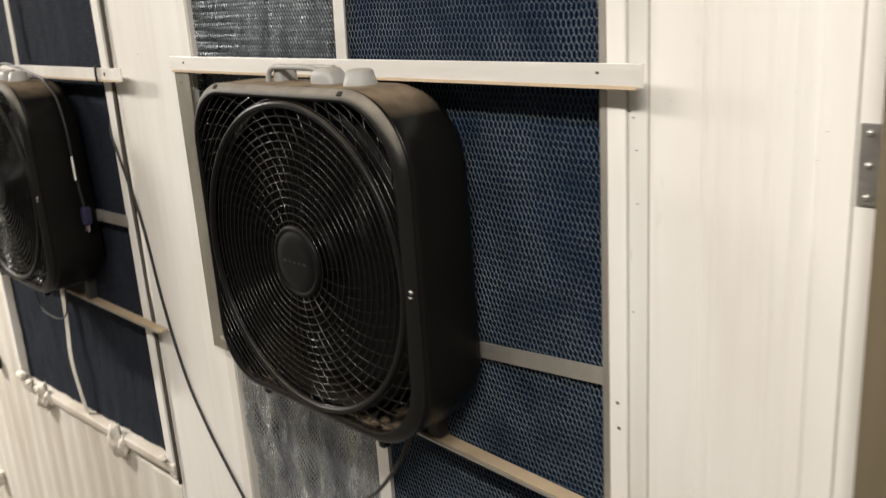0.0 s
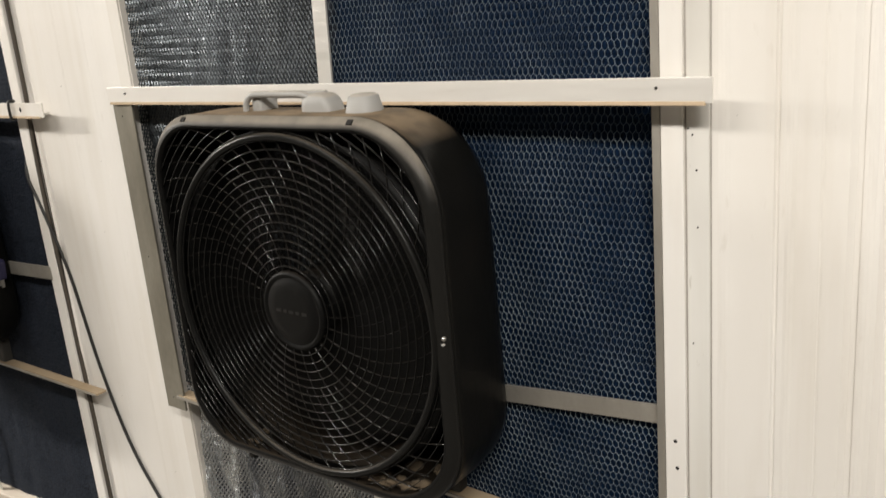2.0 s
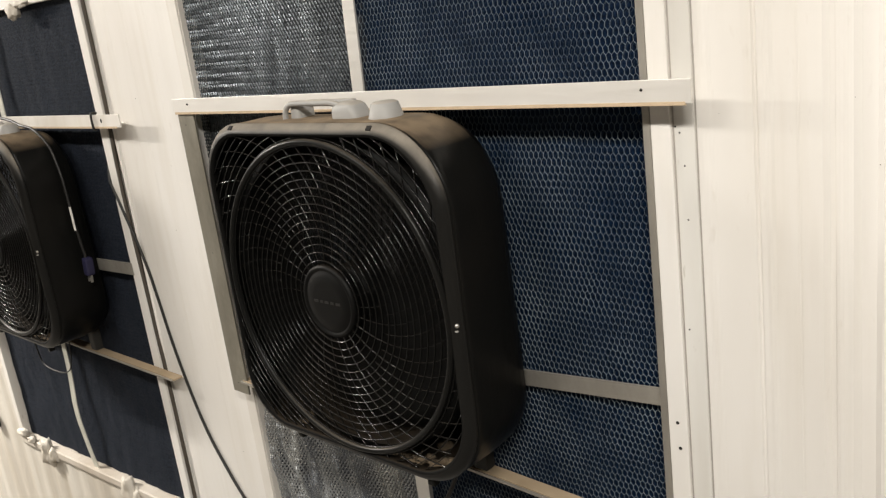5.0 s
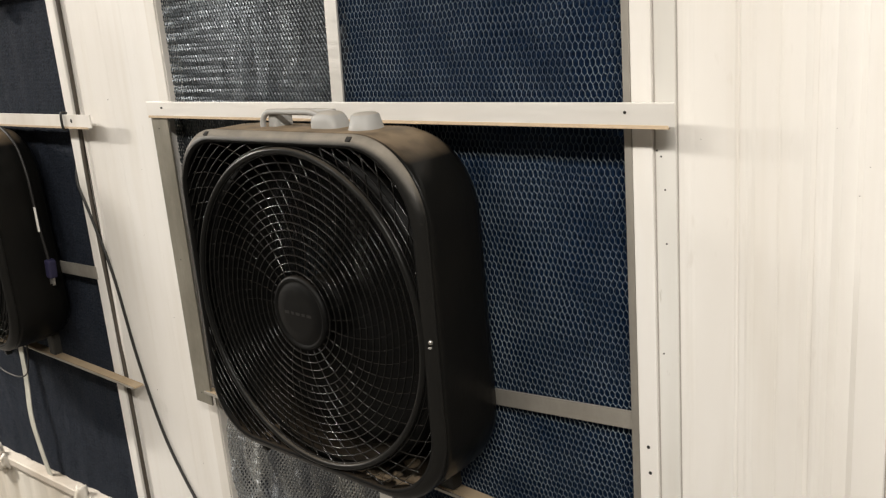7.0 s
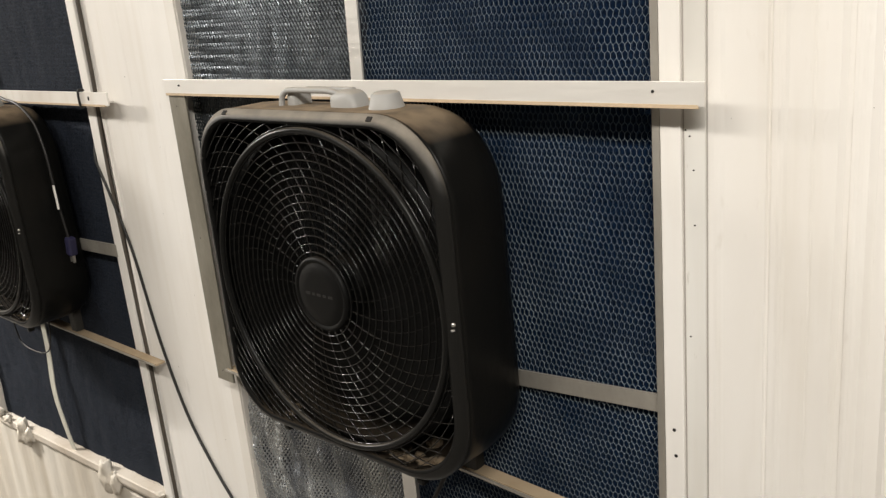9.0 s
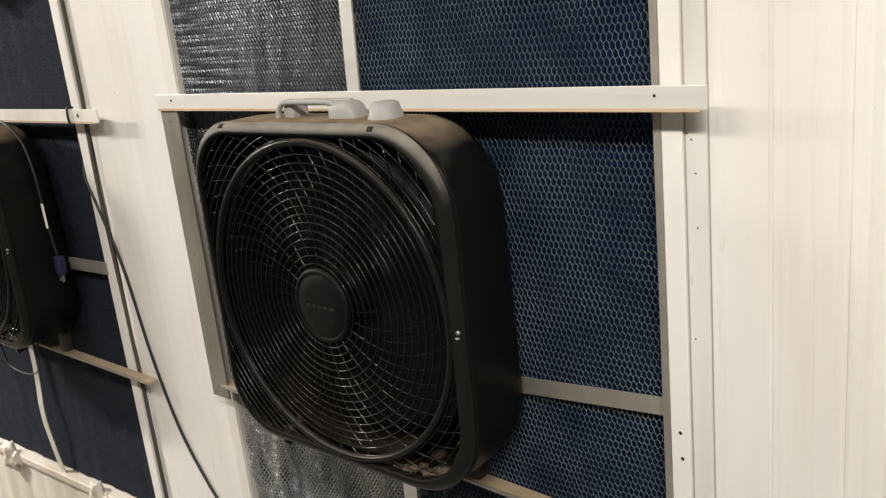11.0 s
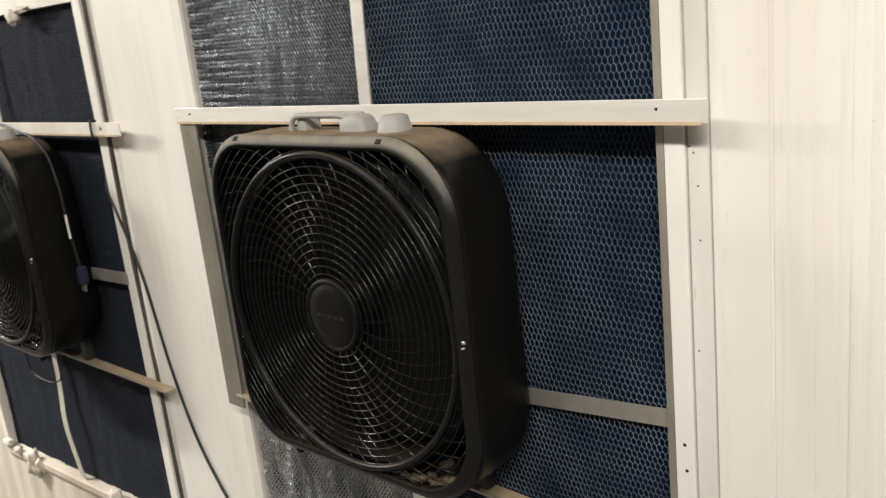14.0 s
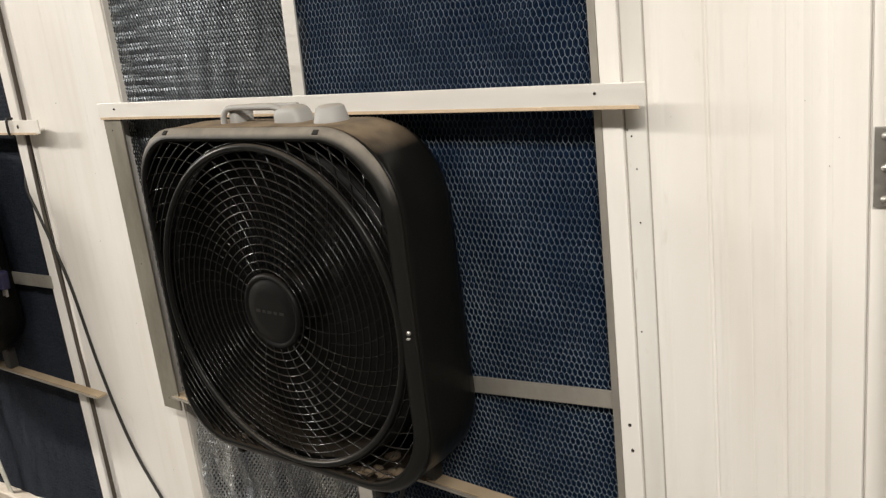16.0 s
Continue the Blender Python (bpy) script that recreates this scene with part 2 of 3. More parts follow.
def lathe(profile, segments=32):
    """Turns (radius, along) about the y axis."""
    verts, faces, n = [], [], len(profile)
    for s in range(segments):
        w = 2 * math.pi * s / segments
        for r, a in profile:
            verts.append((r * math.cos(w), a, r * math.sin(w)))
    for s in range(segments):
        q = (s + 1) % segments
        for i in range(n - 1):
            faces.append((s * n + i, s * n + i + 1, q * n + i + 1, q * n + i))
    return verts, faces


def empty(name, m=None):
    ob = new(name)
    ob.empty_display_size = 0.05
    if m is not None:
        ob.matrix_world = m
    return ob


# ---- the room ----
FRAME_Y, FLOOR_Z, TOP_Z = 0.035, -0.45, 2.74
room_floor = box("floor", -4.0, 4.0, -4.0, 0.5, FLOOR_Z - 0.1, FLOOR_Z, CONCRETE)
tagged(room_floor, "worn dark grey concrete floor", "floor", kind="structure")
room_ceiling = box("ceiling", -4.0, 4.0, -4.0, 0.5, TOP_Z, TOP_Z + 0.1, CEIL)
tagged(room_ceiling, "plain off-white ceiling", "ceiling", kind="structure")
for name, lims in (("wall_south", (-4.0, 4.0, -4.1, -4.0)), ("wall_west", (-4.1, -4.0, -4.0, 0.5)), ("wall_east", (4.0, 4.1, -4.0, 0.5)),
                   ("wall_outer", (-4.0, 4.0, 0.5, 0.6))):
    w = box(name, *lims, FLOOR_Z, TOP_Z, ROOM_WALL)
    tagged(w, "plain dark grey painted wall", "wall", kind="structure")
for x, y, _, length in LAMPS:
    fixture = empty("ceiling_light", pose(x, y, LAMP_Z))
    tagged(fixture, "white fluorescent ceiling light fixture, switched on", "ceiling light", group="ceiling lights")
    box("housing", -length / 2 - 0.02, length / 2 + 0.02, -0.07, 0.07, 0.0, 0.08, WHITE, fixture, bevel=0.004)
    box("diffuser", -length / 2, length / 2, -0.055, 0.055, -0.03, -0.002, DIFFUSER, fixture, bevel=0.006)


def sheet_profile(x0, x1, ribs, face, thick=0.02, wave=None, flank=0.0025):
    """Profile in plan of a wall sheet with raised or sunk ribs: (centre, half width, rise) each, rise towards the room."""
    xs = set(np.linspace(x0, x1, 3 if wave is None else int((x1 - x0) / 0.008)))
    for c, h, r in ribs:
        for x in (c - h - min(flank, 2 * h), c - h, c + h, c + h + min(flank, 2 * h)):
            if x0 < x < x1:
                xs.add(x)
    out = []
    for x in sorted(xs):
        y = face
        for c, h, r in ribs:
            if abs(x - c) <= h + 1e-6:
                y = face - r
        if wave:
            pitch, amp = wave
            f = (x / pitch) % 1.0
            y -= amp * max(0.0, min(1.0, 3.2 * (0.5 - abs(f - 0.5)) - 0.25))
        out.append((x, y))
    return out + [(x1, face + thick), (x0, face + thick)]


wall = empty("wall_north")
tagged(wall, "white painted metal panel wall with two filter windows", "wall", kind="structure")


def wall_panel(x0, x1, z0, z1, ribs=(), face=FRAME_Y, mat=WHITE, wave=None, label="", flank=0.0025):
    v, f = prism(sheet_profile(x0, x1, ribs, face, wave=wave, flank=flank), z0, z1, "z")
    return put_part("wall_panel", mesh_of("wall_panel", v, f, mat), wall, label)


# between the windows: shallow ridges
wall_panel(-0.345, -0.023, FLOOR_Z, TOP_Z, [(-0.338, 0.0065, -0.0045), (-0.262, 0.0012, -0.0003), (-0.198, 0.0016, -0.0005), (-0.112, 0.0014, -0.0004), (-0.062, 0.014, -0.0007)], flank=0.011)
# between the big window and the door
wall_panel(1.0315, 1.301, FLOOR_Z, TOP_Z, [(1.046, 0.0022, 0.0006), (1.102, 0.0010, -0.0020), (1.1165, 0.0018, 0.0008), (1.148, 0.0006, -0.0004),
                                           (1.1825, 0.0032, -0.0026), (1.192, 0.002, 0.0007), (1.218, 0.0075, -0.0042), (1.2445, 0.004, 0.0004),
                                           (1.2668, 0.0007, -0.0016)], face=0.037, flank=0.007)
box("panel_joint", 1.2664, 1.2672, 0.0367, 0.050, FLOOR_Z, TOP_Z, SEAL, wall, "grey joint between two panels")
wall_panel(2.1, 4.0, FLOOR_Z, TOP_Z)
wall_panel(1.301, 2.1, 1.62, TOP_Z)
wall_panel(-4.0, -1.43, FLOOR_Z, TOP_Z, wave=(0.105, 0.0036), mat=RIBBED)
wall_panel(-1.43, -0.345, FLOOR_Z, 0.41, wave=(0.105, 0.0036), mat=RIBBED)
wall_panel(-1.43, -0.345, 1.726, TOP_Z, mat=WHITE_OLD, face=0.033)
wall_panel(-0.023, 1.032, 2.1, TOP_Z)
wall_panel(-0.023, 1.032, FLOOR_Z, 0.42)

put_part("dark_gap", mesh_of("dark_gap", *prism([(-1.642, 0.010), (-1.618, 0.010), (-1.618, 0.03), (-1.642, 0.03)], 0.395, 0.445, "z"), DARK), wall, "small dark hole in the ribbed sheet")

def wall_specks(points, y):
    """Small dark nicks in the paint of the wall."""
    v, f = lathe([(0.0, -0.0003), (0.0005, -0.0002), (0.0007, 0.0004)], 8)
    nick = mesh_of("paint_nick", v, f, GAP, True)
    for x, z, size in points:
        put_part("paint_nick", nick, wall, "", pose(x, y, z) @ Matrix.Scale(size, 4))


wall_specks([(1.238, 1.432, 1.0), (1.229, 1.402, 0.8), (1.117, 1.351, 0.7), (1.205, 1.47, 0.6), (1.047, 1.50, 0.8), (1.060, 1.455, 0.6)], 0.0368)
wall_specks([(-0.215, 1.50, 1.6), (-0.165, 1.22, 1.2), (-0.10, 1.05, 1.0), (-0.22, 0.86, 1.3), (-0.08, 0.72, 1.0), (-0.13, 1.36, 0.9)], 0.0348)

# ---- door at the right ----
door = empty("door_1", pose(1.302, 0.0, 0.0))
tagged(door, "brown painted door beside the white wall panel", "door", kind="structure")
box("door_leaf", 0.0, 0.80, -0.002, 0.040, FLOOR_Z, 1.61, DOOR, door, bevel=0.003)
hinge = empty("hinge", pose(1.281, 0.036, 1.4025))
tagged(hinge, "grey zinc hinge plate with three round screws", "hinge")
box("plate", -0.0095, 0.0195, -0.003, 0.0005, -0.0405, 0.0405, HINGE, hinge, bevel=0.0008)
v, f = lathe([(0.0, -0.0028), (0.0022, -0.0024), (0.0036, -0.001), (0.0038, 0.0)], 14)
screw_head = mesh_of("screw", v, f, STEEL, True)
for sz in (0.0315, -0.0005, -0.0325):
    put_part("screw", screw_head, hinge, "", pose(0.0005, -0.003, sz))


# ---- wire and foil meshes ----
def hex_mesh(x0, x1, z0, z1, cw, ch, y, half, depth, flat=False, lean=0.0):
    """Hexagonal wire netting: tall cells cw wide, each row ch*0.75 apart; wires half a width each way."""
    verts, faces = [], []
    q = ch * 0.30

    def warp(p):
        return (p[0] + 0.0024 * noise.noise((p[0] * 16, p[1] * 16, 1.0 + lean)), p[1] + 0.0024 * noise.noise((p[0] * 16, p[1] * 16, 7.0 + lean)))

    def wire(a, b):
        a, b = warp(a), warp(b)
        d = Vector((b[0] - a[0], 0, b[1] - a[1]))
        if d.length < 1e-6:
            return
        s = Vector((d.z, 0, -d.x)).normalized() * half
        i = len(verts)
        if flat:
            for p in (a, b):
                verts.append((p[0] - s.x, y, p[1] - s.z))
                verts.append((p[0] + s.x, y, p[1] + s.z))
            faces.append((i, i + 1, i + 3, i + 2))
        else:
            for p in (a, b):
                verts.append((p[0] - s.x, y + depth, p[1] - s.z))
                verts.append((p[0], y, p[1]))
                verts.append((p[0] + s.x, y + depth, p[1] + s.z))
            faces.append((i, i + 1, i + 4, i + 3))
            faces.append((i + 1, i + 2, i + 5, i + 4))
            faces.append((i + 2, i, i + 3, i + 5))

    row, z = 0, z0
    while z < z1:
        x = x0 + (cw / 2 if row % 2 else 0.0)
        while x < x1:
            w = 0.0012 * noise.noise((x * 40, z * 40, 3.0))
            top = z + ch - q
            wire((x + w, z), (x - w, top - q))
            if x + cw / 2 < x1:
                wire((x - w, top - q), (x + cw / 2, top))
            if x - cw / 2 > x0:
                wire((x - w, top - q), (x - cw / 2, top))
            x += cw
        z += ch - q
        row += 1
    return verts, faces


def diamond_mesh(x0, x1, z0, z1, cw, ch, y, half, crimp, seed, twist, crumple=0.0):
    """Expanded metal: twisted strands round diamond holes, the sheet gently crimped."""
    verts, faces = [], []
    nx, nz = int((x1 - x0) / cw), int((z1 - z0) / (ch / 2))

    def surf(x, z):
        pleat = 0.0011 * math.sin(z * 335 + 14 * x) * max(0.12, 1 - x / 0.24)
        return (y + crimp * noise.noise((x * 28, z * 9, seed)) + 0.25 * crimp * noise.noise((x * 70, z * 30, seed + 5)) + pleat
                + crumple * noise.noise((x * 24 + 7 * z, z * 14, seed + 9)))

    for j in range(nz):
        for i in range(nx):
            cx, cz = x0 + (i + (0.5 if j % 2 else 0.0)) * cw, z0 + j * ch / 2
            for sx in (-0.5, 0.5):
                ax, az, bx, bz = cx, cz, cx + sx * cw, cz + ch / 2
                if not (x0 <= bx <= x1):
                    continue
                k = len(verts)
                ya, yb = surf(ax, az), surf(bx, bz)
                px, pz = ch / 2, -2 * sx * cw / 2
                q = half / math.hypot(px, pz)
                px, pz, tw = px * q, pz * q, -twist * half
                verts.extend([(ax - px, ya + tw, az - pz), (ax + px, ya - tw, az + pz), (bx + px, yb - tw, bz + pz), (bx - px, yb + tw, bz - pz)])
                faces.append((k, k + 1, k + 2, k + 3))
    return verts, faces


def crimped_sheet(x0, x1, z0, z1, y, amp, seed):
    nx, nz = int((x1 - x0) / 0.006), int((z1 - z0) / 0.006)
    verts, faces = [], []
    for j in range(nz + 1):
        for i in range(nx + 1):
            x, z = x0 + (x1 - x0) * i / nx, z0 + (z1 - z0) * j / nz
            verts.append((x, y + amp * noise.noise((x * 22, z * 8, seed)) + 0.4 * amp * noise.noise((x * 60, z * 60, seed)), z))
    for j in range(nz):
        for i in range(nx):
            a = j * (nx + 1) + i
            faces.append((a, a + 1, a + nx + 2, a + nx + 1))
    return verts, faces


def screws(points, parent, me, y):
    for x, z in points:
        put_part("screw", me, parent, "", pose(x, y, z))


v, f = lathe([(0.0, -0.0006), (0.0022, -0.0004), (0.0026, 0.0004)], 10)
dark_screw = mesh_of("screw", v, f, DARK, True)
small_hole = mesh_of("screw", [(0.45 * a, b, 0.45 * c) for a, b, c in v], f, DARK, True)

# ---- big window: two columns of filters ----
W0, W1 = 0.0, 0.968
window = empty("window_1")
tagged(window, "white framed window opening filled with foil and blue foam filters", "window", kind="structure")
box("jamb", -0.022, 0.0095, 0.0325, 0.075, 1.475, 2.1, WHITE_OLD, window, bevel=0.0012)
box("jamb", -0.022, -0.006, 0.0325, 0.075, 0.905, 1.475, WHITE_OLD, window, bevel=0.0012)
box("jamb", -0.022, 0.0095, 0.0325, 0.075, 0.42, 0.905, WHITE_OLD, window, bevel=0.0012)
box("inner_edge", 0.967, 0.977, 0.030, 0.080, 0.42, 2.1, ALU_GREY, window, "dull grey metal inner edge", bevel=0.001)
jamb_r = box("jamb", 0.977, 1.0035, 0.0305, 0.070, 0.42, 2.1, WHITE, window, bevel=0.002)
trim = box("trim", 1.0055, 1.0315, 0.034, 0.070, FLOOR_Z, TOP_Z, PALE_GREY, window, "pale grey painted trim strip", bevel=0.0015)
box("joint", 1.0025, 1.0065, 0.0352, 0.068, 0.42, 2.1, SEAL, window)
box("joint", 1.0300, 1.0330, 0.0360, 0.058, FLOOR_Z, TOP_Z, SEAL, window)
screws([(0.990, 1.059), (0.992, 1.023)], jamb_r, dark_screw, 0.0303)
screws([(1.0075, 1.441), (1.017, 1.395), (1.0125, 1.434), (1.018, 1.33), (1.012, 1.19)], trim, small_hole, 0.0338)
v, f = prism([(0.472, 0.033), (0.503, 0.033), (0.503, 0.041), (0.472, 0.041)], 0.42, 1.478, "z")
put_part("mullion", mesh_of("mullion", v, f, ALU), window, "flat aluminium strip")
bm = bmesh.new()
add_box(bm, -0.013, 0.013, 0.041, 0.0445, 0.0, 0.62, 0.0006)
part("mullion", bm, ALU, window, "flat pale aluminium strip", pose(0.4640, 0, 1.478, 0, 2.6, 0))
bm = bmesh.new()
add_box(bm, 0.0, 0.4705, 0.020, 0.024, -0.0125, 0.0125, 0.0006)
part("strap", bm, ALU_GREY, window, "flat dull aluminium strap", pose(0.4955, 0.0245, 1.0432, 0, -4.8, 0))
foil = empty("foil_filter")
tagged(foil, "dull crimped aluminium mesh air filter", "air filter", group="filters")
v, f = diamond_mesh(-0.020, 0.470, 0.930, 2.08, 0.0078, 0.0135, 0.047, 0.00088, 0.0013, 2.0, 0.80)
put_part("foil_mesh", mesh_of("foil_mesh", v, f, FOIL), foil)
# dark crimped sheet: shade seen through the mesh, put into its colour
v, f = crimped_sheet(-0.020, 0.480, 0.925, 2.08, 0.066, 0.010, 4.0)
put_part("crimped_layer", mesh_of("crimped_layer", v, f, MESH_SHADE, True), foil)
for z0, z1, ex in ((0.927, 1.475, -0.0058), (1.475, 2.08, 0.0097)):
    box("edge_strip", ex, ex + 0.0022, 0.036, 0.054, z0, z1, WHITE_OLD, foil, "thin pale edge strip")
low_foil = empty("foil_filter")
tagged(low_foil, "bright crumpled aluminium mesh air filter under the fan", "air filter", group="filters")
v, f = diamond_mesh(-0.020, 0.480, 0.43, 0.925, 0.0070, 0.0120, 0.051, 0.00118, 0.0075, 6.0, 1.0, 0.0120)
put_part("foil_mesh", mesh_of("foil_mesh", v, f, FOIL_NEW), low_foil)
# the same dark sheet gives the lower mesh its shaded holes
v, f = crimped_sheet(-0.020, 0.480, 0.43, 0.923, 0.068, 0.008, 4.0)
put_part("crimped_layer", mesh_of("crimped_layer", v, f, MESH_SHADE, True), low_foil)
box("edge_strip", 0.0097, 0.0119, 0.036, 0.054, 0.43, 0.905, WHITE_OLD, low_foil, "thin pale edge strip")
pad = empty("foam_filter")
tagged(pad, "blue foam air filter behind hexagonal wire netting", "air filter", group="filters")
v, f = crimped_sheet(0.464, 0.970, 0.43, 2.08, 0.062, 0.003, 9.0)
put_part("foam_pad", mesh_of("foam_pad", v, f, FOAM, True), pad)
v, f = hex_mesh(0.466, 0.968, 0.43, 2.08, 0.0080, 0.0138, 0.0515, 0.00026, 0.0008)
put_part("wire_netting", mesh_of("wire_netting", v, f, WIRE), pad, "grey hexagonal wire netting")
v, f = hex_mesh(0.4695, 0.968, 0.437, 2.08, 0.0080, 0.0138, 0.0565, 0.0003, 0.0008, flat=True, lean=3.0)
put_part("rear_netting", mesh_of("rear_netting", v, f, WIRE_BLUE), pad, "second layer of netting sunk in the foam")
# unseen near-black sheet, added for the dark depth behind the filters
box("backing", 0.0, 0.975, 0.085, 0.095, 0.42, 2.1, DARK, window, "near-black sheet added as shade behind the filters")


# ---- angle bars that hold the fans ----
def angle_bar(x0, x1, z0, z1, shelf, mat, label, tip=0.0):
    """An L-shaped bar: upright flange at the front, shelf flange at 'low' or 'high' running back to the frame."""
    bar = empty("angle_bar", pose(x0, 0, z0))
    tagged(bar, label, "metal bar", group="angle bars")
    n, h = x1 - x0, z1 - z0
    bm = bmesh.new()
    add_box(bm, 0, n, 0.0, 0.003, 0.0, h, 0.0007)
    part("front_flange", bm, mat, bar)
    zz = (0.0025, 0.005) if shelf == "low" else (h - 0.005, h - 0.0025)
    box("shelf_flange", 0.02, n - 0.03, 0.003, 0.030, *zz, mat, bar, bevel=0.0006)
    return bar


top_bar = angle_bar(-0.015, 1.047, 1.473, 1.500, "low", BAR, "pale aluminium angle bar screwed across the window above the fan")
box("wood_strip", 0.002, 1.0545, -0.0004, 0.003, -0.0025, 0.002, TAN, top_bar, "bare wooden lower edge", bevel=0.0006)
# hidden rails, added to stop light passing between bar and filters
for bx0, bx1, back in ((0.022, 0.478, 0.037), (0.514, 0.973, 0.050)):
    box("light_block", bx0, bx1, 0.0305, back, 0.001, 0.007, OLD_WOOD, top_bar, "unseen rail added to block light behind the bar", bevel=0.0006)
for sx, wide in ((0.050, 3.0), (1.001, 1.7)):
    put_part("screw", small_hole, top_bar, "", pose(sx, -0.0002, 0.016) @ Matrix.Diagonal((wide, 1.7, 1.7, 1.0)))
low_bar = angle_bar(0.024, 1.047, 0.9215, 0.9265, "high", ALU_GREY, "dull aluminium angle bar on which the fan stands")
low_bar.matrix_world = pose(0.024, 0, 0.9215, 0, 1.9, 0)
box("wood_strip", 0.004, 1.018, 0.0035, 0.028, 0.0015, 0.0062, OLD_WOOD, low_bar, "bare wooden top edge", bevel=0.0006)
bracket = box("bracket_strip", 0.0, 0.053, -0.002, 0.002, 0.0, 0.574, BRACKET, None, bevel=0.0006, place=pose(-0.012, 0.006, 0.897))
tagged(bracket, "dull grey aluminium strip upright between the two bars", "metal bar")
for sx, sz in ((0.022, 0.553), (0.024, 0.30), (0.022, 0.022)):
    put_part("screw", small_hole, bracket, "", pose(sx, -0.0022, sz))
upper2 = angle_bar(-1.75, -0.237, 1.446, 1.473, "low", WHITE_OLD, "white painted angle bar across the second window")
put_part("screw", dark_screw, upper2, "", pose(1.434, -0.0002, 0.014) @ Matrix.Diagonal((1.5, 1.0, 1.9, 1.0)))
box("wood_strip", 0.002, 1.499, -0.0004, 0.003, -0.0025, 0.002, TAN, upper2, "bare wooden lower edge", bevel=0.0006)
lower2 = angle_bar(-1.75, -0.264, 0.8635, 0.8675, "high", ALU_GREY, "tan dusted angle bar under the second fan")
box("wood_strip", 0.003, 1.490, 0.0035, 0.026, 0.0008, 0.0055, OLD_WOOD, lower2, "bare wooden top edge", bevel=0.0006)

# ---- second window ----
window2 = empty("window_2")
tagged(window2, "white framed window opening filled with dark foam filters", "window", kind="structure")
box("jamb", -0.393, -0.3585, 0.029, 0.07, 0.43, 2.1, WHITE, window2, bevel=0.003)
box("joint", -0.3585, -0.3455, 0.040, 0.068, 0.40, 2.1, GAP, window2)
seam = smooth_path([(-0.344, 0.033, 2.1), (-0.345, 0.033, 1.6), (-0.347, 0.033, 1.47), (-0.355, 0.033, 1.38), (-0.357, 0.033, 1.25), (-0.350, 0.033, 1.03), (-0.349, 0.033, 0.95), (-0.346, 0.033, 0.84), (-0.345, 0.033, 0.42)], 6)
put_part("seal_strip", mesh_of("seal_strip", *tube_geo(seam, 0.0045, 8), RUBBER, True), window2, "dark rubber seal squeezed into the seam")
box("jamb", -1.44, -1.412, 0.030, 0.07, 0.40, 2.1, WHITE_OLD, window2, bevel=0.002)
sill_profile = [(0.07, 0.002), (0.0265, 0.0), (0.0235, -0.003), (0.0232, -0.020), (0.0285, -0.033), (0.07, -0.033)]
put_part("sill", mesh_of("sill", *prism(sill_profile, 0.0, 1.07, "x"), SILL), window2, "chipped white sill with a caulked lip", pose(-1.42, 0, 0.413, 0, -3.2, 0))
strip = [(-0.909, 0.034, 1.722), (-0.912, 0.034, 1.6), (-0.922, 0.034, 1.2), (-0.915, 0.034, 0.80), (-0.921, 0.026, 0.63), (-0.910, 0.028, 0.53), (-0.893, 0.035, 0.42)]
sv, sf = [], []
for k, p in enumerate(smooth_path(strip, 6)):
    sv.extend([(p.x - 0.014, p.y, p.z), (p.x + 0.014, p.y, p.z), (p.x + 0.014, p.y + 0.002, p.z), (p.x - 0.014, p.y + 0.002, p.z)])
    if k:
        a, b = 4 * k - 4, 4 * k
        sf.extend([(a + i, a + (i + 1) % 4, b + (i + 1) % 4, b + i) for i in range(4)])
sf.extend([(0, 1, 2, 3), tuple(len(sv) - 1 - i for i in range(4))])
put_part("mullion", mesh_of("mullion", sv, sf, STRIP), window2, "bent pale metal strip")
bm = bmesh.new()
add_box(bm, -0.25, 0.0, 0.020, 0.024, -0.0145, 0.0145, 0.0006)
part("strap", bm, ALU_GREY, window2, "flat dull aluminium strap", pose(-0.385, 0.008, 1.11, 0, -2.0, 0))
# added near-black sheet, shade behind the second window's filter
box("backing", -1.43, -0.37, 0.085, 0.095, 0.42, 2.1, DARK, window2, "near-black sheet added as shade behind the filters")
pad2 = empty("foam_filter")
tagged(pad2, "dark dusty blue foam air filter behind fine netting", "air filter", group="filters")
v, f = crimped_sheet(-1.42, -0.405, 0.41, 2.08, 0.055, 0.004, 12.0)
put_part("foam_pad", mesh_of("foam_pad", v, f, FOAM_DIM, True), pad2)
v, f = hex_mesh(-1.415, -0.410, 0.41, 2.08, 0.0080, 0.0138, 0.050, 0.00022, 0.001, flat=True)
put_part("wire_netting", mesh_of("wire_netting", v, f, WIRE_DIM), pad2, "dusty wire netting")


def lump(name, x, y, z, r, seed, label):
    bm = bmesh.new()
    bmesh.ops.create_icosphere(bm, subdivisions=3, radius=1.0)
    for vv in bm.verts:
        s = 1.0 + 0.55 * noise.noise(vv.co * 1.7 + Vector((seed, 0, 0))) + 0.25 * noise.noise(vv.co * 4.5 + Vector((0, seed, 0)))
        vv.co = Vector((vv.co.x * r[0], vv.co.y * r[1], vv.co.z * r[2])) * s
    ob = part(name, bm, CAULK, None, "", pose(x, y, z), True)
    return tagged(ob, label, "sealant", group="sealant lumps")


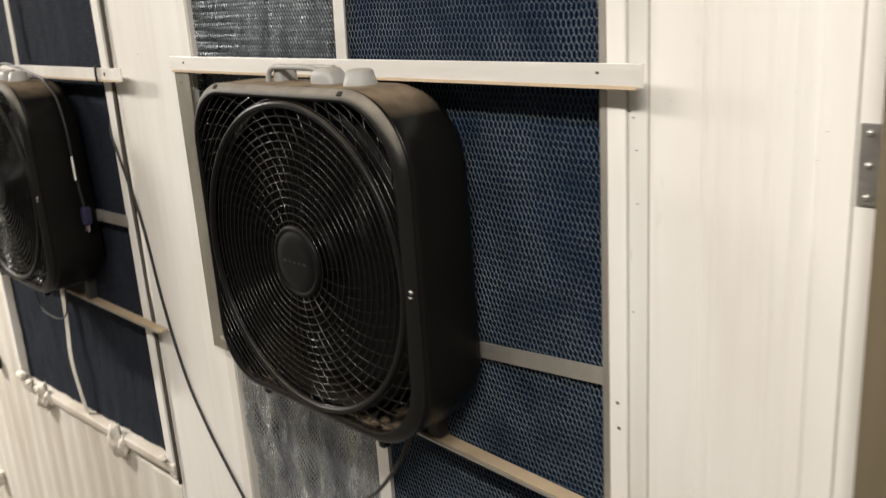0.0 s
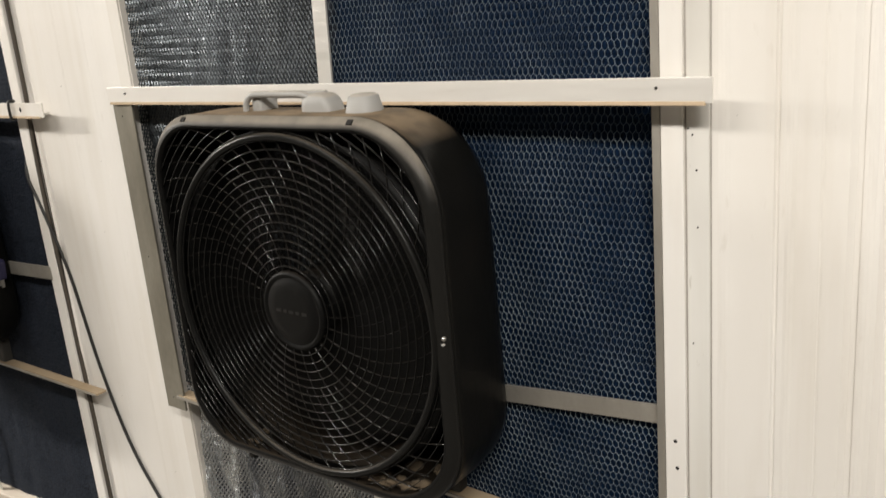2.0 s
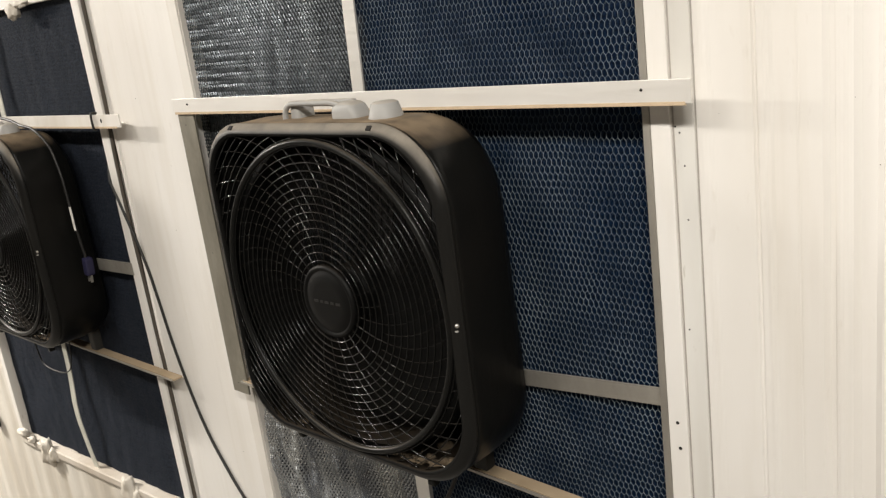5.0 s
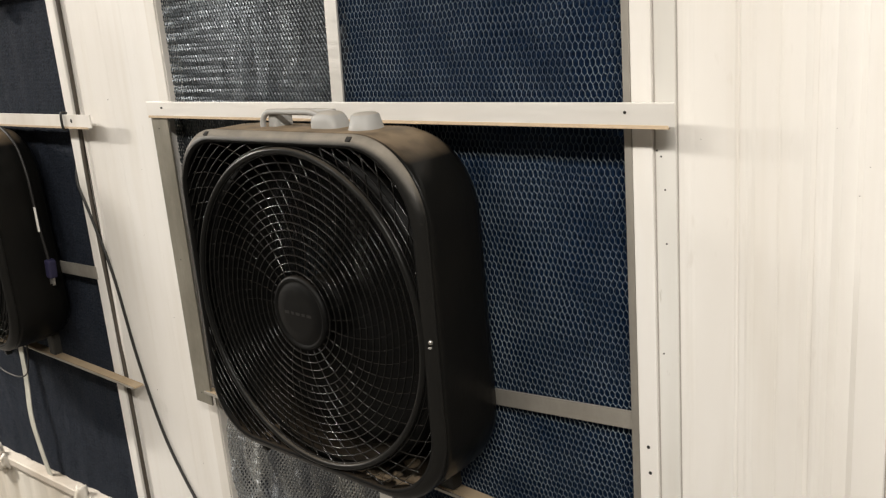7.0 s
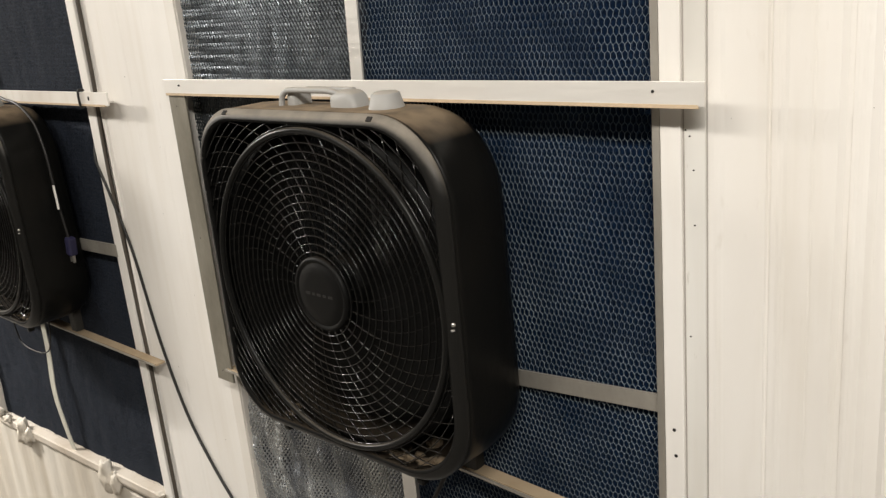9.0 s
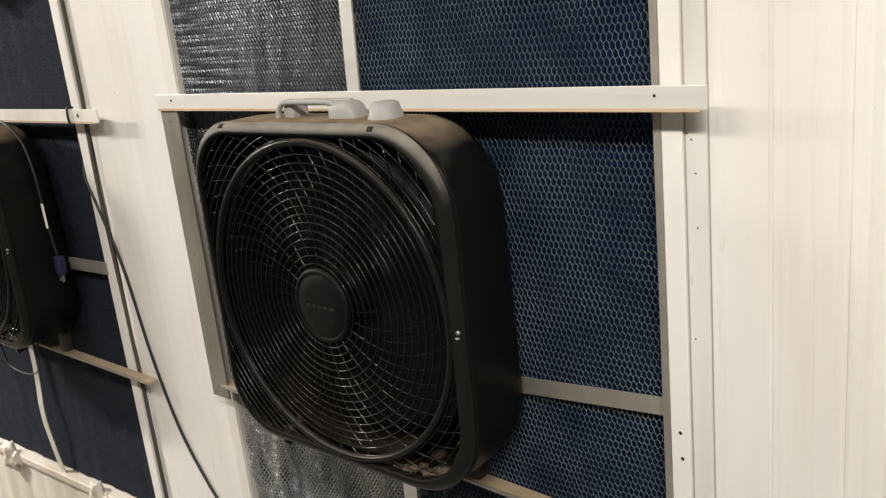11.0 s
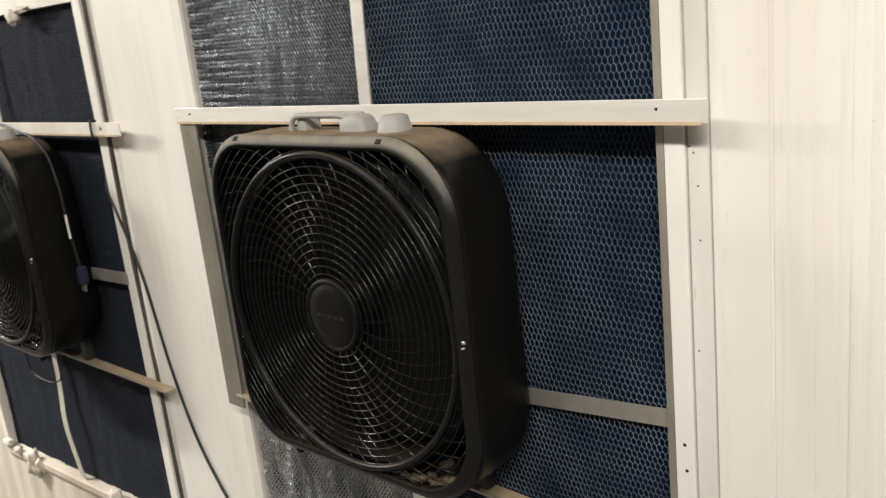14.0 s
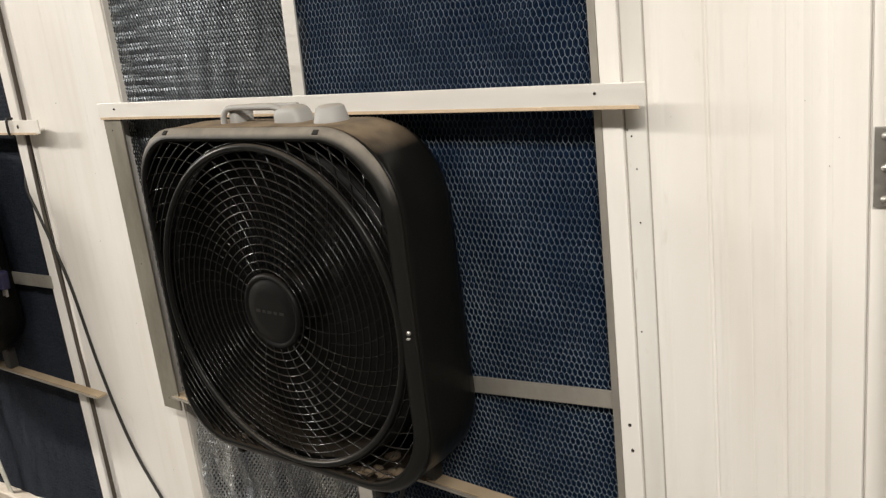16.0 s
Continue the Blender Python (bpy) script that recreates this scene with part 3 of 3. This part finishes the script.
for i, (x, z, r) in enumerate([(-1.385, 0.436, (0.030, 0.012, 0.014)), (-1.33, 0.425, (0.020, 0.010, 0.010)), (-1.215, 0.408, (0.026, 0.017, 0.046)), (-1.17, 0.412, (0.016, 0.012, 0.026)),
                               (-0.685, 0.432, (0.030, 0.018, 0.044)), (-0.640, 0.424, (0.014, 0.012, 0.034)), (-0.40, 0.478, (0.014, 0.008, 0.008)), (-1.93, -0.16, (0.03, 0.02, 0.03)), (-0.672, 1.714, (0.026, 0.012, 0.020)), (-0.62, 1.728, (0.034, 0.008, 0.008))]):
    lump("sealant_lump", x, 0.021, z, r, 3.1 * i, "rough lump of white sealant on the window " + ("header" if z > 1 else "sill"))

# ---- box fan ----
HW, HH, CORNER, CORNER_R = 0.2650, 0.2645, 0.098, 0.120
SIDE, RISE = -0.0060, 0.0025  # the shell sits a little off the hub


def inside(x, z, inset):
    a, b, r = HW - inset, HH - inset, (CORNER_R if x > SIDE else CORNER) - inset * 0.6
    dx, dz = abs(x - SIDE) - (a - r), abs(z - RISE) - (b - r)
    if dx <= 0 or dz <= 0:
        return dx <= r and dz <= r
    return dx * dx + dz * dz <= r * r


def round_rect(inset, y, per=10):
    a, b, out = HW - inset, HH - inset, []
    for sx, sz, w0 in ((1, 1, 0), (-1, 1, 90), (-1, -1, 180), (1, -1, 270)):
        r = max(0.01, (CORNER_R if sx > 0 else CORNER) - inset * 0.6)
        cx, cz = sx * (a - r), sz * (b - r)
        for k in range(per + 1):
            w = radians(w0 + 90 * k / per)
            out.append((SIDE + cx + r * math.cos(w), y, RISE + cz + r * math.sin(w)))
    return out


def loft(loops, close=True):
    n = len(loops[0])
    verts = [p for lp in loops for p in lp]
    faces = []
    m = len(loops)
    for j in range(m if close else m - 1):
        for i in range(n):
            a, b = j * n, ((j + 1) % m) * n
            faces.append((a + i, a + (i + 1) % n, b + (i + 1) % n, b + i))
    return verts, faces


def rounded_block(a, b, c, power, taper=0.0):
    """A soft-edged block with half sizes a, b, c, sunk below its base and narrowing upwards on one flank."""
    bm = bmesh.new()
    bmesh.ops.create_uvsphere(bm, u_segments=24, v_segments=14, radius=1.0)
    for vv in bm.verts:
        q = [math.copysign(abs(t) ** power, t) for t in vv.co]
        vv.co = Vector((q[0] * a * (1 - taper * max(0.0, q[2]) * (q[0] > 0)), q[1] * b, max(-0.004, q[2] * c)))
    me = bpy.data.meshes.new("handle_post")
    bm.to_mesh(me)
    bm.free()
    me.materials.append(GREY)
    me.polygons.foreach_set("use_smooth", [True] * len(me.polygons))
    return me


def swirl(r):
    u = max(0.0, (r - 0.055) / 0.18)
    return 0.42 * u ** 1.5


def spiral(theta, r0, r1, y, n=14):
    out = []
    for k in range(n + 1):
        r = r0 + (r1 - r0) * k / n
        w = theta + swirl(r)
        x, z = r * math.cos(w), r * math.sin(w)
        if not inside(x, z, 0.016):
            break
        dome = -0.004 * max(0.0, 1 - r / 0.235)
        out.append((x, y + dome, z))
    return out


def box_fan(m, label, feet):
    fan = empty("box_fan", m)
    tagged(fan, label, "box fan", group="box fans")
    rim = ((0.0188, -0.0005), (0.0182, -0.0024), (0.0165, -0.0042), (0.0140, -0.0048), (0.0105, -0.0040), (0.0070, -0.0020), (0.0038, 0.0010),
           (0.0014, 0.0045), (0.0002, 0.0075), (0.0004, 0.0085), (0.0026, 0.0095))
    v, f = loft([round_rect(i, y, 14) for i, y in rim[:4]], False)
    put_part("inner_lip", mesh_of("inner_lip", v, f, BLACK_IN, True), fan)
    shell = [round_rect(i, y, 14) for i, y in rim[3:]]
    v, f = loft(shell, False)
    put_part("bezel", mesh_of("bezel", v, f, RIM, True), fan, "front rim with a grey film of dust")
    shell = [round_rect(i, y) for i, y in ((0.0026, 0.0095), (0.0030, 0.0120), (0.0010, 0.0132), (0.0004, 0.0150), (0.0010, 0.0240), (0.0010, 0.075), (0.004, 0.108), (0.010, 0.124), (0.020, 0.134), (0.034, 0.137))]
    liner = [round_rect(i, y) for i, y in ((0.034, 0.137), (0.034, 0.126), (0.014, 0.110), (0.008, 0.080), (0.008, 0.024), (0.014, 0.014), (0.0185, 0.0100), (0.0188, -0.0005))]

    def sag(loops):
        return [[(x, y + max(0.0, 0.012 * (0.05 - z) / HH) * (y / 0.137) ** 2 if y > 0.05 else y, z) for x, y, z in lp] for lp in loops]

    v, f = loft(sag(liner), False)
    put_part("inner_wall", mesh_of("inner_wall", v, f, BLACK_IN, True), fan)
    v, f = loft(sag(shell), False)
    put_part("housing", mesh_of("housing", v, f, BLACK, True), fan, "black plastic housing with brown dust on top")
    ring = [(0.2415 * math.cos(w), -0.003, 0.2415 * math.sin(w)) for w in (2 * math.pi * k / 96 for k in range(96))]
    v, f = tube_geo(ring, 0.0050, 10, True)
    put_part("outer_ring", mesh_of("outer_ring", v, f, RING, True), fan, "thick round grille ring")
    r = 0.0645
    while r < 0.34:
        if abs(r - 0.2415) > 0.005:
            dome = -0.004 * max(0.0, 1 - r / 0.235)
            n = max(48, int(r * 420))
            pts = [(r * math.cos(2 * math.pi * k / n), -0.001 + dome, r * math.sin(2 * math.pi * k / n)) for k in range(n)]
            if r < 0.2415:
                v, f = tube_geo(pts, 0.0009, 6, True, None, 0.0020)
            else:
                v, f, run = [], [], []
                first = next((k for k in range(n) if not inside(pts[k][0], pts[k][2], 0.016)), 0)
                for k in range(n + 1):
                    p = pts[(first + k) % n]
                    if inside(p[0], p[2], 0.016):
                        run.append((p[0], p[1] + 0.0008, p[2]))
                    else:
                        if len(run) > 2:
                            av, af = tube_geo(run, 0.0007, 4, False, None, 0.0016)
                            put_part("corner_arc", mesh_of("corner_arc", av, af, GRILLE, True), fan)
                        run = []
            if v:
                put_part("grille_ring", mesh_of("grille_ring", v, f, GRILLE, True), fan)
        r += 0.01226
    for k in range(50):
        pts = spiral(2 * math.pi * k / 50, 0.055 if k % 2 == 0 else 0.115, 0.36, 0.0005, 24)
        if len(pts) > 2:
            v, f = tube_geo(pts, 0.00048, 4, False, None, 0.0018)
            put_part("grille_rib", mesh_of("grille_rib", v, f, RIB, True), fan)
    v, f = lathe([(0.0, -0.0085), (0.030, -0.0083), (0.046, -0.0075), (0.0485, -0.0055), (0.0495, -0.0055), (0.0515, -0.008), (0.055, -0.0075), (0.0575, -0.004), (0.0575, 0.006), (0.0, 0.006)], 48)
    cap = put_part("hub_cap", mesh_of("hub_cap", v, f, BLADE, True), fan, "round black hub cap with raised bars")
    for bx, half in ((-0.025, 0.005), (-0.0125, 0.0032), (-0.001, 0.0046), (0.0115, 0.0036), (0.0245, 0.005)):
        box("relief_bar", bx - half, bx + half, -0.0088, -0.0075, -0.0024, 0.0020, LETTER, cap, bevel=0.0004)
    # rear grille
    v, f = [], []
    r = 0.04
    while r < 0.24:
        n = 64
        tube_geo([(r * math.cos(2 * math.pi * k / n), 0.126, r * math.sin(2 * math.pi * k / n)) for k in range(n)], 0.0013, 4, True, (v, f))
        r += 0.0125
    for k in range(40):
        w = 2 * math.pi * k / 40
        tube_geo([(q * math.cos(w - 1.2 * q), 0.127, q * math.sin(w - 1.2 * q)) for q in (0.04, 0.09, 0.14, 0.19, 0.245)], 0.0012, 4, False, (v, f))
    rear = put_part("rear_grille", mesh_of("rear_grille", v, f, GRILLE, True), fan)
    v, f = lathe([(0.242, 0.020), (0.2395, 0.024), (0.2375, 0.070), (0.2395, 0.118)], 72)
    put_part("shroud", mesh_of("shroud", v, f, BLACK_IN, True), fan)
    v, f = lathe([(0.2395, 0.118), (0.251, 0.118), (0.251, 0.020), (0.242, 0.020)], 72)
    put_part("shroud_shell", mesh_of("shroud_shell", v, f, BLADE, True), fan)
    # rotor
    v, f = lathe([(0.0, 0.030), (0.040, 0.030), (0.046, 0.034), (0.046, 0.090), (0.0, 0.090)], 32)
    rotor = put_part("rotor", mesh_of("rotor", v, f, BLADE, True), fan, "black five-bladed rotor")
    bv, bf = [], []
    for i in range(9):
        rr = 0.042 + (0.232 - 0.042) * i / 8
        span, pitch = radians(64 - 6 * i / 8), 0.034 - 0.010 * i / 8
        for j in range(9):
            u = j / 8 - 0.5
            w = u * span + 0.25 * (i / 8) ** 2
            bv.append((rr * math.cos(w), 0.062 + u * 2 * pitch * 0.85 - 0.004 * (1 - 4 * u * u), rr * math.sin(w)))
    for i in range(8):
        for j in range(8):
            a = i * 9 + j
            bf.append((a, a + 1, a + 10, a + 9))
    nb = len(bv)
    bv += [(x, y + 0.0022, z) for x, y, z in bv]
    bf += [tuple(nb + i for i in reversed(q)) for q in bf]
    edge = [i for i in range(9)] + [9 * i + 8 for i in range(1, 9)] + [72 + i for i in range(7, -1, -1)] + [9 * i for i in range(7, 0, -1)]
    for a, b in zip(edge, edge[1:] + edge[:1]):
        bf.append((b, a, a + nb, b + nb))
    blade = mesh_of("fan_blade", bv, bf, BLADE, True)
    for k in range(5):
        put_part("fan_blade", blade, rotor, "", pose(0, 0, 0, 0, 72 * k, 0))
    # handle, switch knob
    hv, hf = tube_geo(smooth_path([(-0.098, 0.048, HH - 0.004), (-0.096, 0.048, HH + 0.012), (-0.085, 0.048, HH + 0.0225), (-0.066, 0.048, HH + 0.0245), (-0.02, 0.048, HH + 0.0245),
                                   (0.010, 0.050, HH + 0.0238), (0.026, 0.054, HH + 0.018)], 5), 0.0046, 8)
    handle = put_part("handle", mesh_of("handle", hv, hf, GREY, True), fan, "grey plastic carrying handle")
    put_part("handle_post", rounded_block(0.011, 0.018, 0.022, 0.5), handle, "", pose(-0.080, 0.068, HH + 0.002))
    put_part("handle_post", rounded_block(0.029, 0.020, 0.0245, 0.55, 0.34), handle, "", pose(0.036, 0.064, HH))
    bm = bmesh.new()
    add_box(bm, -0.075, 0.03, 0.076, 0.084, HH + 0.015, HH + 0.0255, 0.003)
    part("handle_bar", bm, GREY, handle)
    kv, kf = lathe([(0.0, -0.0235), (0.015, -0.023), (0.0195, -0.0205), (0.0248, -0.002), (0.0252, 0.004), (0.0, 0.004)], 28)
    put_part("knob", mesh_of("knob", kv, kf, GREY, True), fan, "round grey speed knob", pose(0.112, 0.060, HH, -90, 0, 0))
    for x in (-0.177, 0.140):
        box("notch", -0.0046, 0.0046, -0.0034, 0.0040, -0.0012, 0.0012, DARK, fan, "dark notch in the rim", 0.0006, pose(x, -0.0012, HH + RISE - 0.0060, 42, 0, 0))
        box("notch_lug", 0.0014, 0.0040, -0.0016, 0.0012, -0.0026, 0.0006, GREY, fan, "worn pale lug in the notch", 0.0004, pose(x, -0.0012, HH + RISE - 0.0060, 42, 0, 0))
    put_part("rim_screw", screw_head, fan, "bright rim screw", pose(0.2536, -0.0006, 0.0005, 0, 0, 38) @ Matrix.Scale(0.85, 4))
    box("rim_seam", 0.2480, 0.2545, -0.0030, 0.002, -0.0085, -0.0058, GREY, fan, "dull rim clip", bevel=0.0008)
    for x in (-0.15, 0.155):
        bm = bmesh.new()
        add_box(bm, x - 0.007, x + 0.007, 0.004, 0.018, -0.2695, -HH + 0.007, 0.003)
        part("foot", bm, BLACK, fan)
        bm = bmesh.new()
        add_box(bm, x - 0.014, x + 0.014, 0.112, 0.134, feet[0] + (feet[1] - feet[0]) * (x > 0), -HH + 0.018, 0.004)
        part("foot", bm, FOOT, fan, "dusty grey rear foot")
    rng = random.Random(11)
    for k in range(38):
        bm = bmesh.new()
        bmesh.ops.create_icosphere(bm, subdivisions=2, radius=1.0)
        size = (rng.uniform(0.006, 0.017), rng.uniform(0.006, 0.014), rng.uniform(0.0025, 0.006))
        for vv in bm.verts:
            bulge = 1.0 + 0.6 * noise.noise(vv.co * 1.6 + Vector((k * 3.7, 0, 0)))
            vv.co = Vector((vv.co.x * size[0], vv.co.y * size[1], vv.co.z * size[2])) * bulge
        x = SIDE + rng.uniform(-0.17, 0.195)
        over = max(0.0, abs(x) - 0.165)
        part("dust_clot", bm, DUST, fan, "clot of brown dust lying in the housing", pose(x, rng.uniform(0.022, 0.095), RISE - HH + 0.0095 + 6.0 * over * over, 0, 0, rng.uniform(0, 180)), True)
    return fan, rotor


FRONT = -0.108
fan, rotor = box_fan(pose(0.503, FRONT, 1.2045), "running black box fan with brown dust on a metal bar", (-0.287, -0.2972))
fan2, rotor2 = box_fan(pose(-0.803, FRONT, 1.176), "dusty black box fan with its cord thrown over it", (-0.3068, -0.3068))
rotor2.matrix_local = pose(0, 0, 0, 0, 20, 0)


# ---- cables ----
def cable(name, points, radius, label, mat=CORD):
    v, f = tube_geo(smooth_path(points, 7), radius, 8)
    ob = put_part(name, mesh_of(name, v, f, mat, True))
    return tagged(ob, label, "cable")


cable("cable_loop", [(-0.350, 0.010, 1.4755), (-0.350, -0.0028, 1.4750), (-0.351, -0.0028, 1.4435), (-0.3515, 0.006, 1.4425)], 0.0026, "short black cable loop round the white bar")
cable("power_cable", [(-0.408, 0.044, 1.40), (-0.406, 0.040, 1.36), (-0.400, 0.030, 1.325), (-0.388, 0.027, 1.300),
                      (-0.364, 0.027, 1.25), (-0.319, 0.0315, 1.115), (-0.276, 0.0315, 0.92), (-0.220, 0.0315, 0.756), (-0.154, 0.0315, 0.65), (-0.082, 0.0315, 0.565), (0.05, 0.0285, 0.43),
                      (0.16, 0.028, 0.3)], 0.0033, "black power cable running down the white wall")
cable("power_cable", [(0.655, -0.03, 0.94), (0.648, -0.04, 0.915), (0.62, -0.05, 0.86), (0.57, -0.05, 0.80), (0.50, -0.03, 0.74), (0.40, 0.0, 0.62)], 0.0034, "black power cable hanging from the fan")
cable("power_cable", [(-0.975, -0.02, 0.925), (-0.968, -0.02, 0.86), (-0.952, -0.02, 0.800), (-0.93, -0.02, 0.782), (-0.885, -0.02, 0.777), (-0.816, -0.02, 0.782), (-0.763, -0.02, 0.805), (-0.735, -0.02, 0.86), (-0.725, -0.02, 0.925)], 0.0019, "thin black cable looped under the second fan")
plug_cord = empty("fan_cord", pose(0, 0, 0))
tagged(plug_cord, "black cord with white tag and violet plug over fan", "cable")
v, f = tube_geo(smooth_path([(-0.93, -0.02, 1.4460), (-0.86, -0.025, 1.477), (-0.76, -0.018, 1.468), (-0.69, -0.018, 1.4535), (-0.632, -0.018, 1.4455), (-0.588, -0.018, 1.425), (-0.556, -0.018, 1.395),
                             (-0.535, -0.018, 1.334), (-0.5295, -0.018, 1.267), (-0.5275, -0.016, 1.20), (-0.524, -0.012, 1.132)], 7), 0.0034, 8)
put_part("cord", mesh_of("cord", v, f, CORD, True), plug_cord)
box("tag", -0.010, 0.010, -0.002, 0.002, -0.028, 0.028, TAG, plug_cord, "white paper tag", 0.0006, pose(-0.5225, -0.022, 1.235, 0, -3, -20))
box("plug", -0.011, 0.011, -0.010, 0.010, -0.022, 0.022, PLUG, plug_cord, "violet plug", 0.005, pose(-0.522, -0.012, 1.115, 0, 8, 0))
for sx in (-0.006, 0.006):
    box("prong", sx - 0.001, sx + 0.001, -0.003, 0.003, -0.040, -0.020, STEEL, plug_cord, "steel prong", 0, pose(-0.522, -0.012, 1.115, 0, 8, 0))


def motions():
    step = 80.0
    walk(rotor, [(k / FPS, pose(0, 0, 0, 0, step * k, 0)) for k in range(frame(16.0))])


motions()
